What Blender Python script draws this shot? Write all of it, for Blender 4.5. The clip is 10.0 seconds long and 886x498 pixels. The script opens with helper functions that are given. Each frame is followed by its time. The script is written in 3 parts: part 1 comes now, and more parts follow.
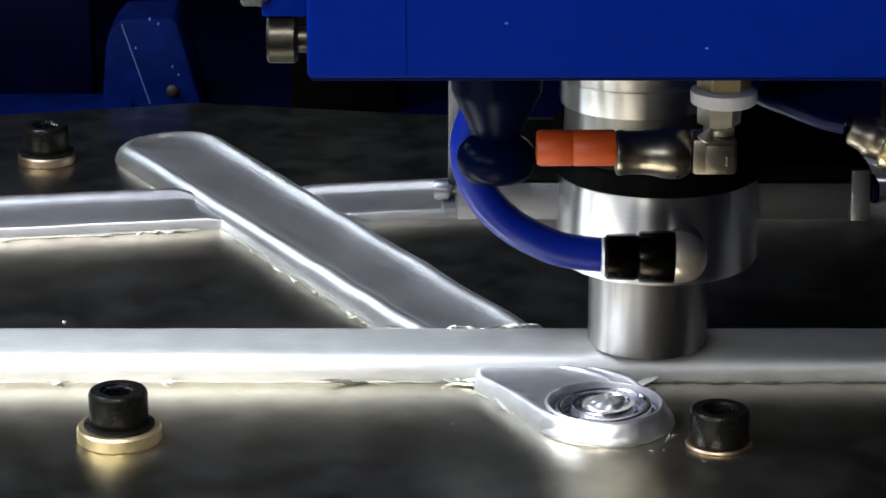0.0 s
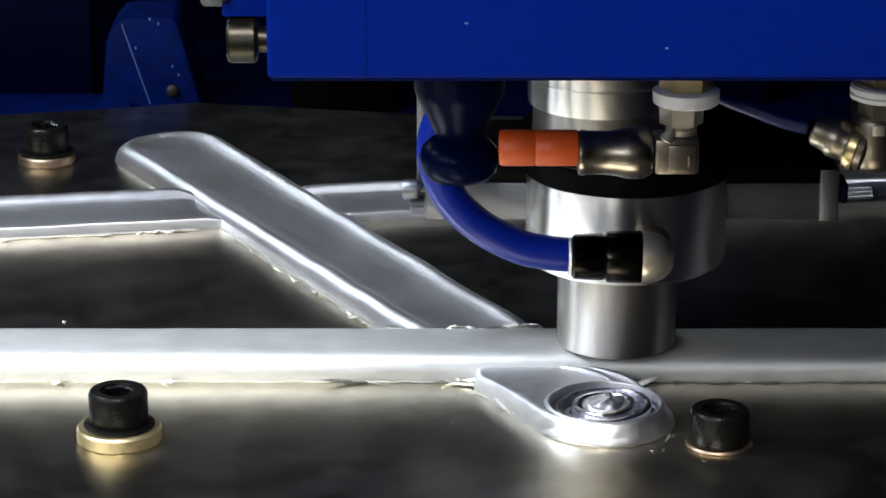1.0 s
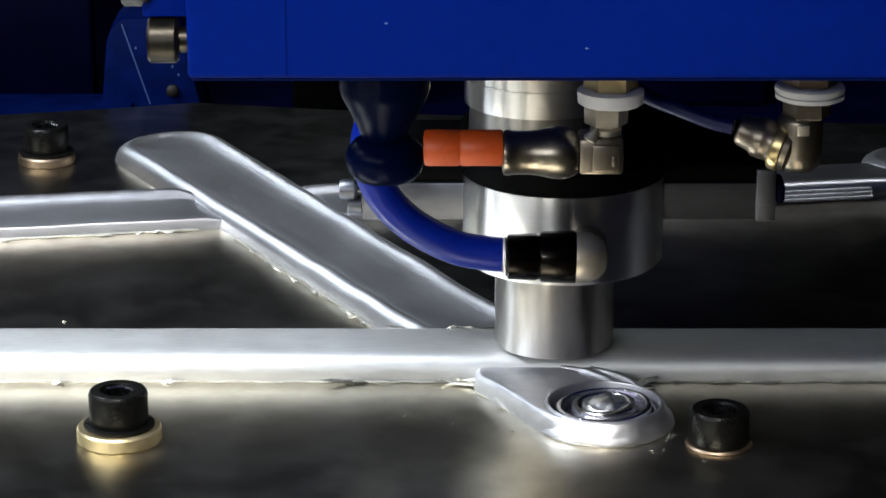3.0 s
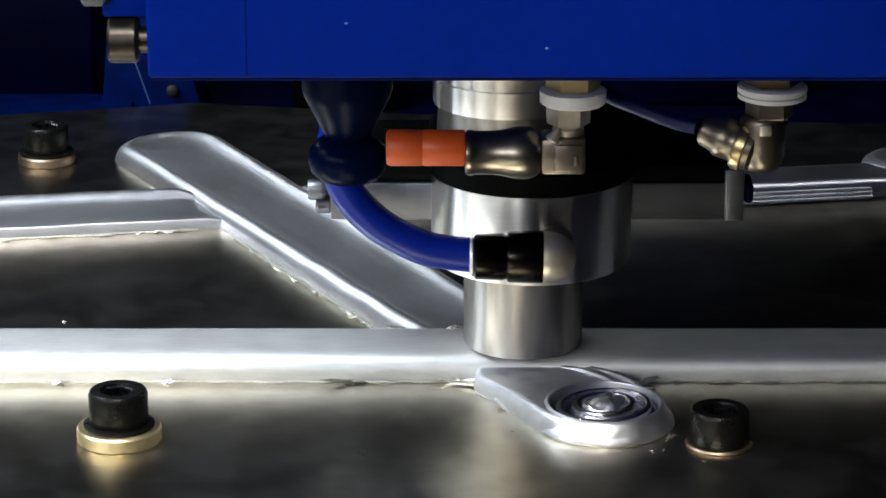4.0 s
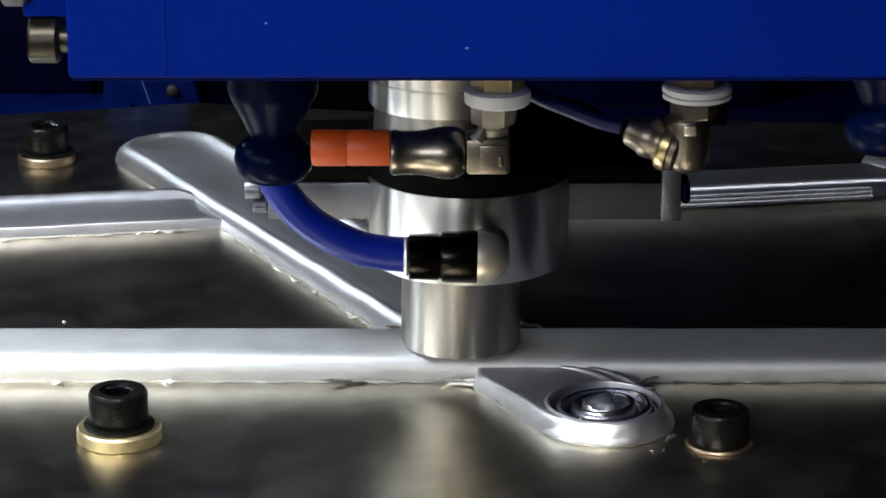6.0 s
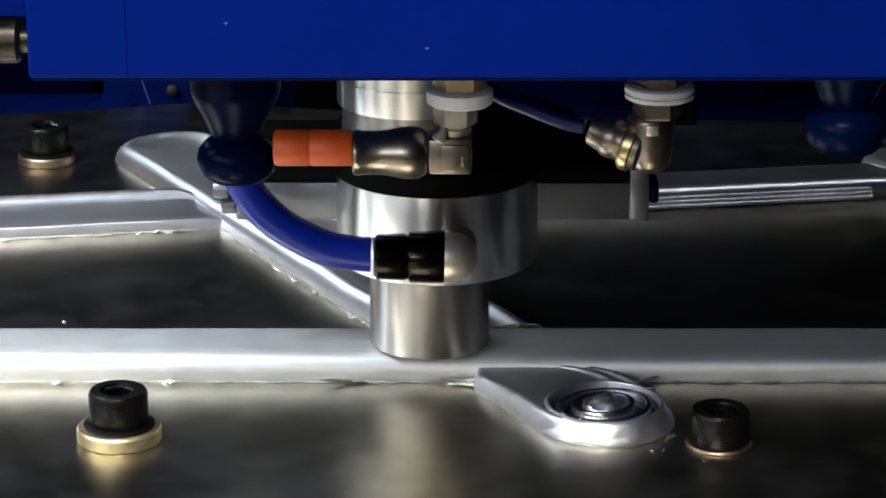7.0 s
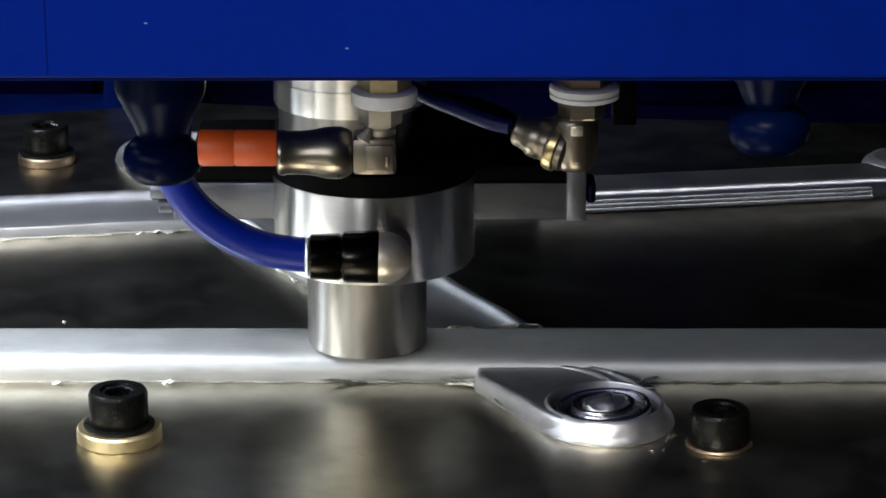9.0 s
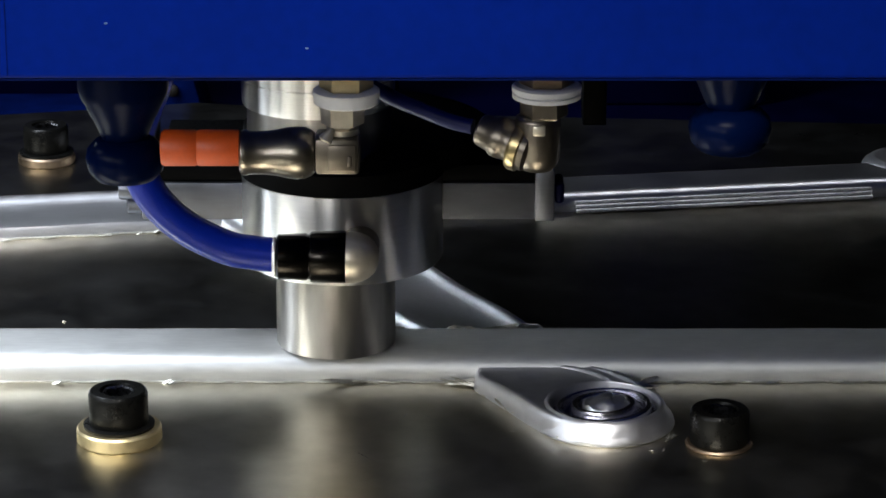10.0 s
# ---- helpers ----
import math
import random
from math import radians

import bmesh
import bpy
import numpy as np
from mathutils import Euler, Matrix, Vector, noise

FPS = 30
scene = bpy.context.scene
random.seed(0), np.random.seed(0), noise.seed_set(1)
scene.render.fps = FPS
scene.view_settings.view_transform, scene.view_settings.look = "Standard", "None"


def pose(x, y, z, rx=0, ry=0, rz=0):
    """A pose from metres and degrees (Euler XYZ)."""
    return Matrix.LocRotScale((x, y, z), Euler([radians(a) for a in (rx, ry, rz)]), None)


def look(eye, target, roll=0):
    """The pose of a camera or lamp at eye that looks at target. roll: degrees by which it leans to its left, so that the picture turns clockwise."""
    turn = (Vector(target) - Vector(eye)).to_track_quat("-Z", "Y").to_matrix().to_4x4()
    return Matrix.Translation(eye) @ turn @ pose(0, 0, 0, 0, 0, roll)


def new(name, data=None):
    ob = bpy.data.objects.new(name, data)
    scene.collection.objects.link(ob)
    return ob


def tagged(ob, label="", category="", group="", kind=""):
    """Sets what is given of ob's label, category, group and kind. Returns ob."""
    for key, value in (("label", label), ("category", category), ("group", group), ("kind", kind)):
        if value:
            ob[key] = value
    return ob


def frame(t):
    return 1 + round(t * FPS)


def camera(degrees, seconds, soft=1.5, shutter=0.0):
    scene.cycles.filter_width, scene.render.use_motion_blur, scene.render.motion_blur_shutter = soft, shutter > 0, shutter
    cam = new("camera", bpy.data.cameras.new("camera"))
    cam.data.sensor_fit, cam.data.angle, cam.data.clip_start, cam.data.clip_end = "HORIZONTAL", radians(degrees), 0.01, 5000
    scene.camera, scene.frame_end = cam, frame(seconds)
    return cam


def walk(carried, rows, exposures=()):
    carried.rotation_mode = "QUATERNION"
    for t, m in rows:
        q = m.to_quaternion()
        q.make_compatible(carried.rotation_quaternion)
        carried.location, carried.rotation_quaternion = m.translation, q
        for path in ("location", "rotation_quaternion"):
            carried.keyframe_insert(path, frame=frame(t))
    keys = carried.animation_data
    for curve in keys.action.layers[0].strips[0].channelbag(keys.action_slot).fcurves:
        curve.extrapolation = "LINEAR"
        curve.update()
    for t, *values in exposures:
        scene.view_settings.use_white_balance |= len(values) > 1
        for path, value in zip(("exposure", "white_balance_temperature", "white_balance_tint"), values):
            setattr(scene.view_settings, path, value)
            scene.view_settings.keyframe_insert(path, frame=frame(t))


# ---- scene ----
cam = camera(17.15, 10.0, soft=1.6, shutter=0.5)
EYE = pose(0, -0.800, 0.300, 90 - 18.2, 0, 0)
walk(cam, [(0.0, EYE), (10.0, EYE)])

# ---- light: a long machine lamp up on the left, room light from the front left, small lamps in the rear corner and behind the carriage, added fill lamps beside the camera and over the plate's front ----
world = bpy.data.worlds.new("world")
scene.world = world
world.use_nodes = True
world.node_tree.nodes["Background"].inputs[0].default_value = (0.9, 0.95, 1.0, 1)
world.node_tree.nodes["Background"].inputs[1].default_value = 0.0008


def area_lamp(name, eye, target, sx, sy, watts, colour, spread):
    data = bpy.data.lights.new(name, "AREA")
    data.shape, data.size, data.size_y, data.energy, data.color, data.spread = "RECTANGLE", sx, sy, watts, colour, radians(spread)
    ob = new(name, data)
    ob.matrix_world = look(eye, target)
    return ob


area_lamp("machine_lamp", (-0.38, -0.05, 0.54), (-0.04, -0.04, 0.0), 0.14, 0.44, 2.9, (0.82, 0.90, 1.0), 90)
area_lamp("room_lamp", (-0.97, -0.92, 0.62), (0.0, -0.10, 0.03), 1.3, 0.30, 1.6, (0.91, 0.95, 1.0), 60)
# added fill beside the camera, lifts the housing front and the fittings
area_lamp("camera_fill_lamp", (-0.25, -0.88, 0.34), (0.02, -0.10, 0.07), 0.08, 0.05, 0.33, (0.95, 0.97, 1.0), 100)
# added fill, hung low to brighten the front of the plate; no such fixture
area_lamp("front_fill_lamp", (-0.10, -0.58, 0.64), (-0.02, -0.15, 0.0), 0.26, 0.08, 0.78, (1.0, 0.97, 0.92), 60)
area_lamp("corner_lamp", (-0.50, 0.62, 0.45), (-0.04, 0.10, 0.0), 0.34, 0.06, 0.14, (0.80, 0.91, 1.0), 70)
area_lamp("rear_lamp", (0.16, 0.34, 0.60), (0.14, 0.19, 0.0), 0.44, 0.06, 0.15, (0.88, 0.92, 1.0), 80)
scene.view_settings.exposure = -0.31

S = 0.001


# ---- materials ----
def material(name, colour, rough=0.5, metal=0.0, vary=0.15, grain=400.0, bump=0.15, rough_vary=0.12, stretch=(1, 1, 1), coat=0.0, second=None, spec=0.5, aniso=None, detail=4):
    m = bpy.data.materials.new(name)
    m.use_nodes = True
    nt = m.node_tree
    b = nt.nodes["Principled BSDF"]
    b.inputs["Metallic"].default_value = metal
    b.inputs["Coat Weight"].default_value = coat
    b.inputs["Specular IOR Level"].default_value = spec
    if aniso:
        axis, amount = aniso
        tan = nt.nodes.new("ShaderNodeTangent")
        tan.direction_type, tan.axis = "RADIAL", axis
        b.inputs["Anisotropic"].default_value = amount
        b.inputs["Anisotropic Rotation"].default_value = 0.25
        nt.links.new(tan.outputs[0], b.inputs["Tangent"])
    tc = nt.nodes.new("ShaderNodeTexCoord")
    mp = nt.nodes.new("ShaderNodeMapping")
    mp.inputs["Scale"].default_value = stretch
    nt.links.new(tc.outputs["Object"], mp.inputs["Vector"])
    fine = nt.nodes.new("ShaderNodeTexNoise")
    fine.inputs["Scale"].default_value = grain
    fine.inputs["Detail"].default_value = detail
    broad = nt.nodes.new("ShaderNodeTexNoise")
    broad.inputs["Scale"].default_value = grain / 14
    broad.inputs["Detail"].default_value = 5
    nt.links.new(mp.outputs[0], fine.inputs["Vector"])
    nt.links.new(tc.outputs["Object"], broad.inputs["Vector"])
    mix = nt.nodes.new("ShaderNodeMath")
    mix.operation = "MULTIPLY_ADD"
    mix.inputs[1].default_value = 0.5
    nt.links.new(fine.outputs["Fac"], mix.inputs[0])
    half = nt.nodes.new("ShaderNodeMath")
    half.operation = "MULTIPLY"
    half.inputs[1].default_value = 0.5
    nt.links.new(broad.outputs["Fac"], half.inputs[0])
    nt.links.new(half.outputs[0], mix.inputs[2])
    ramp = nt.nodes.new("ShaderNodeValToRGB")
    low = [c * (1 - vary) for c in colour] if second is None else second
    ramp.color_ramp.elements[0].position, ramp.color_ramp.elements[1].position = 0.35, 0.65
    ramp.color_ramp.elements[0].color = (*low, 1)
    ramp.color_ramp.elements[1].color = (*[min(1, c * (1 + vary)) for c in colour], 1)
    nt.links.new(mix.outputs[0], ramp.inputs[0])
    nt.links.new(ramp.outputs[0], b.inputs["Base Color"])
    rr = nt.nodes.new("ShaderNodeMapRange")
    rr.inputs["From Min"].default_value, rr.inputs["From Max"].default_value = 0.3, 0.7
    rr.inputs["To Min"].default_value, rr.inputs["To Max"].default_value = max(0.02, rough - rough_vary), min(1, rough + rough_vary)
    nt.links.new(mix.outputs[0], rr.inputs["Value"])
    nt.links.new(rr.outputs[0], b.inputs["Roughness"])
    bp = nt.nodes.new("ShaderNodeBump")
    bp.inputs["Strength"].default_value = bump
    bp.inputs["Distance"].default_value = 0.0002
    nt.links.new(fine.outputs["Fac"], bp.inputs["Height"])
    nt.links.new(bp.outputs[0], b.inputs["Normal"])
    return m


def rolled_metal(m, dull, share):
    """Fine even polish: a narrow gloss under a trace of dull film, in place of the general shader."""
    nt = m.node_tree
    old = nt.nodes["Principled BSDF"]
    gloss = nt.nodes.new("ShaderNodeBsdfAnisotropic")
    gloss.distribution = "BECKMANN"
    for name, socket in (("Base Color", "Color"), ("Roughness", "Roughness")):
        nt.links.new(old.inputs[name].links[0].from_socket, gloss.inputs[socket])
    film = nt.nodes.new("ShaderNodeBsdfDiffuse")
    film.inputs["Color"].default_value = (*dull, 1)
    both = nt.nodes.new("ShaderNodeMixShader")
    cloud = nt.nodes.new("ShaderNodeTexNoise")
    cloud.inputs["Scale"].default_value, cloud.inputs["Detail"].default_value, cloud.inputs["Distortion"].default_value = 42, 7, 0.3
    cloud.inputs["Roughness"].default_value = 0.62
    amount = nt.nodes.new("ShaderNodeMapRange")
    amount.inputs["From Min"].default_value, amount.inputs["From Max"].default_value = 0.40, 0.66
    amount.inputs["To Min"].default_value, amount.inputs["To Max"].default_value = 0.55 * share, 1.5 * share
    nt.links.new(next(n for n in nt.nodes if n.type == "TEX_COORD").outputs["Object"], cloud.inputs["Vector"])
    nt.links.new(cloud.outputs["Fac"], amount.inputs["Value"])
    nt.links.new(amount.outputs[0], both.inputs[0])
    nt.links.new(gloss.outputs[0], both.inputs[1])
    nt.links.new(film.outputs[0], both.inputs[2])
    nt.links.new(both.outputs[0], nt.nodes["Material Output"].inputs["Surface"])
    nt.nodes.remove(old)
    return m


M_PLATE = rolled_metal(material("worn_steel_plate", (0.60, 0.565, 0.47), 0.30, 1.0, 0.06, 95, 0.0, 0.03, detail=4, second=(0.45, 0.42, 0.335)), (0.42, 0.42, 0.415), 0.019)
M_ALU = material("forged_aluminium", (0.87, 0.87, 0.89), 0.37, 1.0, 0.05, 500, 0.06, 0.05)
M_RAIL = material("ground_aluminium", (0.82, 0.82, 0.81), 0.56, 0.88, 0.06, 1200, 0.10, 0.05, (0.15, 1, 1), aniso=("X", 0.35))
# rear rail: darker and smoother than the front rail's metal
M_RAIL_REAR = material("darker_aluminium", (0.69, 0.69, 0.72), 0.40, 0.98, 0.06, 1200, 0.10, 0.05, (0.15, 1, 1), aniso=("X", 0.35))
M_RAIL_SMOOTH = material("drawn_aluminium", (0.80, 0.80, 0.83), 0.34, 1.0, 0.06, 1200, 0.08, 0.05, (0.15, 1, 1), aniso=("X", 0.4))
M_STRIP = material("torn_bright_aluminium", (0.80, 0.79, 0.82), 0.40, 0.6, 0.25, 500, 0.5, 0.1)
M_FLASH = material("flash_burr", (0.60, 0.58, 0.52), 0.45, 1.0, 0.25, 1500, 0.3)
M_BLACK_OX = material("black_oxide_steel", (0.0045, 0.0045, 0.0042), 0.33, 0.0, 0.3, 1500, 0.03, spec=0.15)
M_SOCKET = material("bare_socket_steel", (0.09, 0.09, 0.10), 0.28, 1.0, 0.2, 900, 0.02)
M_BRASS = material("brass_zinc_washer", (0.64, 0.53, 0.31), 0.42, 1.0, 0.06, 900, 0.02)
M_COPPER = material("copper_washer", (0.32, 0.24, 0.17), 0.42, 1.0, 0.12, 900, 0.02)
M_BLUE = material("blue_enamel", (0.0, 0.0098, 0.152), 0.5, 0.0, 0.12, 300, 0.04, 0.05, spec=0.03)
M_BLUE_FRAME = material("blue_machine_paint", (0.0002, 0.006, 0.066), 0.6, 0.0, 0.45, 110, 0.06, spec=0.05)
M_CAST = material("rough_cast_aluminium", (0.67, 0.67, 0.70), 0.45, 0.975, 0.10, 300, 0.35, 0.08)
M_CHROME = material("polished_bearing_steel", (0.88, 0.87, 0.92), 0.22, 1.0, 0.08, 260, 0.6, 0.06)
M_RACE = material("bearing_race_steel", (0.38, 0.38, 0.48), 0.22, 1.0, 0.12, 900, 0.02, 0.04)
M_STEEL = material("turned_steel", (0.88, 0.87, 0.85), 0.34, 1.0, 0.05, 1600, 0.0, 0.02, (0.1, 0.1, 1), aniso=("Z", 0.93))
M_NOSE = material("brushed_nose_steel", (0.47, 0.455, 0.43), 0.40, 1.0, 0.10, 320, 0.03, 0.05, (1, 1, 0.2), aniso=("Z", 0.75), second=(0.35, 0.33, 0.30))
M_NICKEL = material("nickel_plated_brass", (0.19, 0.165, 0.135), 0.36, 1.0, 0.12, 500, 0.015, 0.05)
M_BARREL = material("bright_nickel_plate", (0.25, 0.225, 0.185), 0.31, 1.0, 0.12, 500, 0.02, 0.05)
M_PALE = material("satin_nickel", (0.60, 0.55, 0.46), 0.36, 0.85, 0.10, 500, 0.015, 0.05)
M_DARKCHROME = material("black_chrome", (0.02, 0.018, 0.016), 0.22, 1.0, 0.1, 1000, 0.03, 0.04)
M_DULL_BRASS = material("dull_brass", (0.42, 0.33, 0.17), 0.30, 1.0, 0.15, 500, 0.02, 0.05)
M_ORANGE = material("orange_plastic", (0.52, 0.07, 0.006), 0.5, 0.0, 0.10, 1200, 0.05)
M_TUBE = material("blue_polyurethane_hose", (0.002, 0.013, 0.21), 0.32, 0.0, 0.06, 800, 0.03, 0.04, spec=0.22)
M_TUBE_DARK = material("dark_blue_tube", (0.0008, 0.003, 0.05), 0.42, 0.0, 0.06, 800, 0.02, spec=0.2)
M_HOSE = material("dark_blue_acetal", (0.0003, 0.0026, 0.019), 0.30, 0.0, 0.08, 800, 0.01, 0.04, spec=0.03)
M_WHITE = material("white_nylon", (0.58, 0.58, 0.60), 0.45, 0.0, 0.05, 900, 0.05)
M_GREY = material("milled_aluminium", (0.165, 0.172, 0.195), 0.38, 0.97, 0.10, 900, 0.06, 0.05, (0.15, 1, 1))
M_BLACK = material("black_anodised", (0.001, 0.001, 0.0012), 0.5, 0.0, 0.2, 700, 0.03, spec=0.04)
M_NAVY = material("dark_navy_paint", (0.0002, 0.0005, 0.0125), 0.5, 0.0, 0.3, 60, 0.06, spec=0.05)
M_SCRATCH = material("scratched_bare_steel", (0.40, 0.39, 0.36), 0.31, 0.99, 0.1, 300, 0.0)
M_BOLT = material("dull_zinc_bolt", (0.032, 0.029, 0.024), 0.34, 0.9, 0.35, 600, 0.03)
M_CHIP = material("pale_chipped_paint", (0.05, 0.10, 0.27), 0.5, 0.0, 0.1, 900, 0.02)
M_RUST = material("rusty_steel", (0.009, 0.007, 0.005), 0.6, 0.0, 0.3, 900, 0.1)
M_WALL = material("dark_workshop_wall", (0.016, 0.016, 0.018), 0.8, 0.0, 0.2, 20, 0.1)
M_GROOVE = material("dark_joint", (0.0005, 0.005, 0.07), 0.7, 0.0, 0.2, 700, 0.05, spec=0.03)


# ---- builders; all sizes in millimetres ----
def part(name, bm, mat, parent=None, label="", smooth=True, origin=(0, 0, 0)):
    bmesh.ops.recalc_face_normals(bm, faces=bm.faces)
    me = bpy.data.meshes.new(name)
    for f in bm.faces:
        f.smooth = smooth
    bmesh.ops.translate(bm, verts=bm.verts, vec=[-c for c in origin])
    bmesh.ops.scale(bm, verts=bm.verts, vec=(S, S, S))
    bm.to_mesh(me)
    bm.free()
    me.materials.append(mat)
    if smooth:
        me.set_sharp_from_angle(angle=radians(38))
    ob = new(name, me)
    if parent is not None:
        ob.parent = parent
    if label:
        tagged(ob, label)
    return ob


def lathe(profile, centre=(0, 0, 0), axis="Z", n=48, scale=(1, 1, 1), closed=True):
    """A turned body: profile of (radius, height) along the axis."""
    bm = bmesh.new()
    rings = []
    for r, h in profile:
        ring = []
        for i in range(n):
            a = 2 * math.pi * i / n
            ring.append(bm.verts.new((r * math.cos(a), r * math.sin(a), h)))
        rings.append(ring)
    for a, b in zip(rings, rings[1:]):
        for i in range(n):
            bm.faces.new((a[i], a[(i + 1) % n], b[(i + 1) % n], b[i]))
    if closed:
        bm.faces.new(rings[0])
        bm.faces.new(rings[-1])
    turn = {"Z": Matrix(), "X": Matrix.Rotation(radians(90), 4, "Y"), "Y": Matrix.Rotation(radians(-90), 4, "X")}[axis] if isinstance(axis, str) else axis
    bm.transform(Matrix.Translation(centre) @ turn @ Matrix.Diagonal((*scale, 1)))
    return bm


def ring_body(profile, centre=(0, 0, 0), n=48):
    """A turned ring: the profile closes on itself."""
    return lathe([*profile, profile[0]], centre, n=n, closed=False)


def block(x0, x1, y0, y1, z0, z1, bevel=0.6, seg=2):
    bm = bmesh.new()
    bmesh.ops.create_cube(bm, size=1)
    bm.transform(Matrix.Translation(((x0 + x1) / 2, (y0 + y1) / 2, (z0 + z1) / 2)) @ Matrix.Diagonal((x1 - x0, y1 - y0, z1 - z0, 1)))
    if bevel:
        bmesh.ops.bevel(bm, geom=bm.edges, offset=bevel, segments=seg, affect="EDGES", profile=0.5)
    return bm


def prism(points, y0, y1, bevel=0.5):
    """An outline of (x, z) drawn out from y0 to y1."""
    bm = bmesh.new()
    a = [bm.verts.new((x, y0, z)) for x, z in points]
    b = [bm.verts.new((x, y1, z)) for x, z in points]
    bm.faces.new(a)
    bm.faces.new(b)
    for i in range(len(a)):
        j = (i + 1) % len(a)
        bm.faces.new((a[i], a[j], b[j], b[i]))
    if bevel:
        bmesh.ops.bevel(bm, geom=bm.edges, offset=bevel, segments=2, affect="EDGES", profile=0.5)
    return bm


def spline(points, steps=10):
    pts = [Vector(p) for p in points]
    pts = [2 * pts[0] - pts[1], *pts, 2 * pts[-1] - pts[-2]]
    out = []
    for i in range(1, len(pts) - 2):
        p0, p1, p2, p3 = pts[i - 1:i + 3]
        for k in range(steps):
            t = k / steps
            out.append(0.5 * (2 * p1 + (p2 - p0) * t + (2 * p0 - 5 * p1 + 4 * p2 - p3) * t * t + (3 * p1 - p0 - 3 * p2 + p3) * t ** 3))
    return out + [pts[-2]]


def pipe(points, radius, n=20, steps=10):
    path = spline(points, steps)
    bm = bmesh.new()
    rings = []
    side = Vector((0, 1, 0))
    for i, p in enumerate(path):
        way = (path[min(i + 1, len(path) - 1)] - path[max(i - 1, 0)]).normalized()
        side = (side - way * side.dot(way)).normalized()
        up = way.cross(side)
        rings.append([bm.verts.new(p + radius * (math.cos(2 * math.pi * k / n) * side + math.sin(2 * math.pi * k / n) * up)) for k in range(n)])
    for a, b in zip(rings, rings[1:]):
        for i in range(n):
            bm.faces.new((a[i], a[(i + 1) % n], b[(i + 1) % n], b[i]))
    bm.faces.new(rings[0])
    bm.faces.new(rings[-1])
    return bm


def extrude_x(profile, x0, x1, step=4.0, wobble=0.0, seed=0.0, cut0=0.0, cut1=0.0, low0=1.0, low1=1.0):
    """A bar along x with the cross-section (y, z)."""
    bm = bmesh.new()
    n = max(2, int((x1 - x0) / step))
    rings = []
    for i in range(n + 1):
        x = x0 + (x1 - x0) * i / n
        w = wobble * noise.noise((x * 0.05 + seed, seed, 0.0))
        cut = cut0 + (cut1 - cut0) * i / n
        sink = min(1, low0 + (x - x0) / 24, low1 + (x1 - x) / 24)
        rings.append([bm.verts.new((x + cut * y, y + w * (1 if z < 4 else 0.3), z * (sink if z > 3 else 1) + (0.3 * w if z > 0.5 else 0))) for y, z in profile])
    for a, b in zip(rings, rings[1:]):
        for i in range(len(profile) - 1):
            bm.faces.new((a[i], a[i + 1], b[i + 1], b[i]))
        bm.faces.new((a[-1], a[0], b[0], b[-1]))
    bm.faces.new(rings[0])
    bm.faces.new(rings[-1])
    return bm


def mound(outline, layers):
    """A low body: an outline (counter-clockwise) stacked in layers of (inset, height)."""
    pts = [Vector((x, y + 0.7 * noise.noise((x * 0.045, 3.0 if y > 0 else 9.0, 0.5)), 0)) for x, y in outline]
    n = len(pts)
    norm = []
    for i in range(n):
        t = pts[(i + 1) % n] - pts[i - 1]
        norm.append(Vector((t.y, -t.x, 0)).normalized())
    bm = bmesh.new()
    x0, x1 = min(p.x for p in pts), max(p.x for p in pts)

    def height(i, k):
        x = pts[i].x - x0
        end = max(0, 1 - x / 30) ** 2
        rough = 1 + 0.09 * noise.noise((pts[i].x * 0.06, pts[i].y * 0.06, 4.0))
        z = layers[k][1]
        return rough * (z * (1 - 0.12 * end) if z > 4.0 else z)

    rings = [[bm.verts.new((*(pts[i] - norm[i] * inset).xy, height(i, k))) for i in range(n)] for k, (inset, z) in enumerate(layers)]
    for a, b in zip(rings, rings[1:]):
        for i in range(n):
            bm.faces.new((a[i], a[(i + 1) % n], b[(i + 1) % n], b[i]))
    bm.faces.new(rings[0])
    middle = [bm.faces.new(rings[-1])]
    for k in range(1, 60):
        x = x0 + (x1 - x0) * k / 60
        geom = [*middle, *{e for f in middle for e in f.edges}, *{v for f in middle for v in f.verts}]
        cut = bmesh.ops.bisect_plane(bm, geom=geom, dist=0.001, plane_co=(x, 0, 0), plane_no=(1, 0, 0))
        middle = [f for f in cut["geom"] if isinstance(f, bmesh.types.BMFace)]
    return bm


def empty(name, x, y, z, label, category, group="", kind=""):
    ob = new(name)
    ob.location = (x * S, y * S, z * S)
    ob.empty_display_size = 0.01
    return tagged(ob, label, category, group, kind)


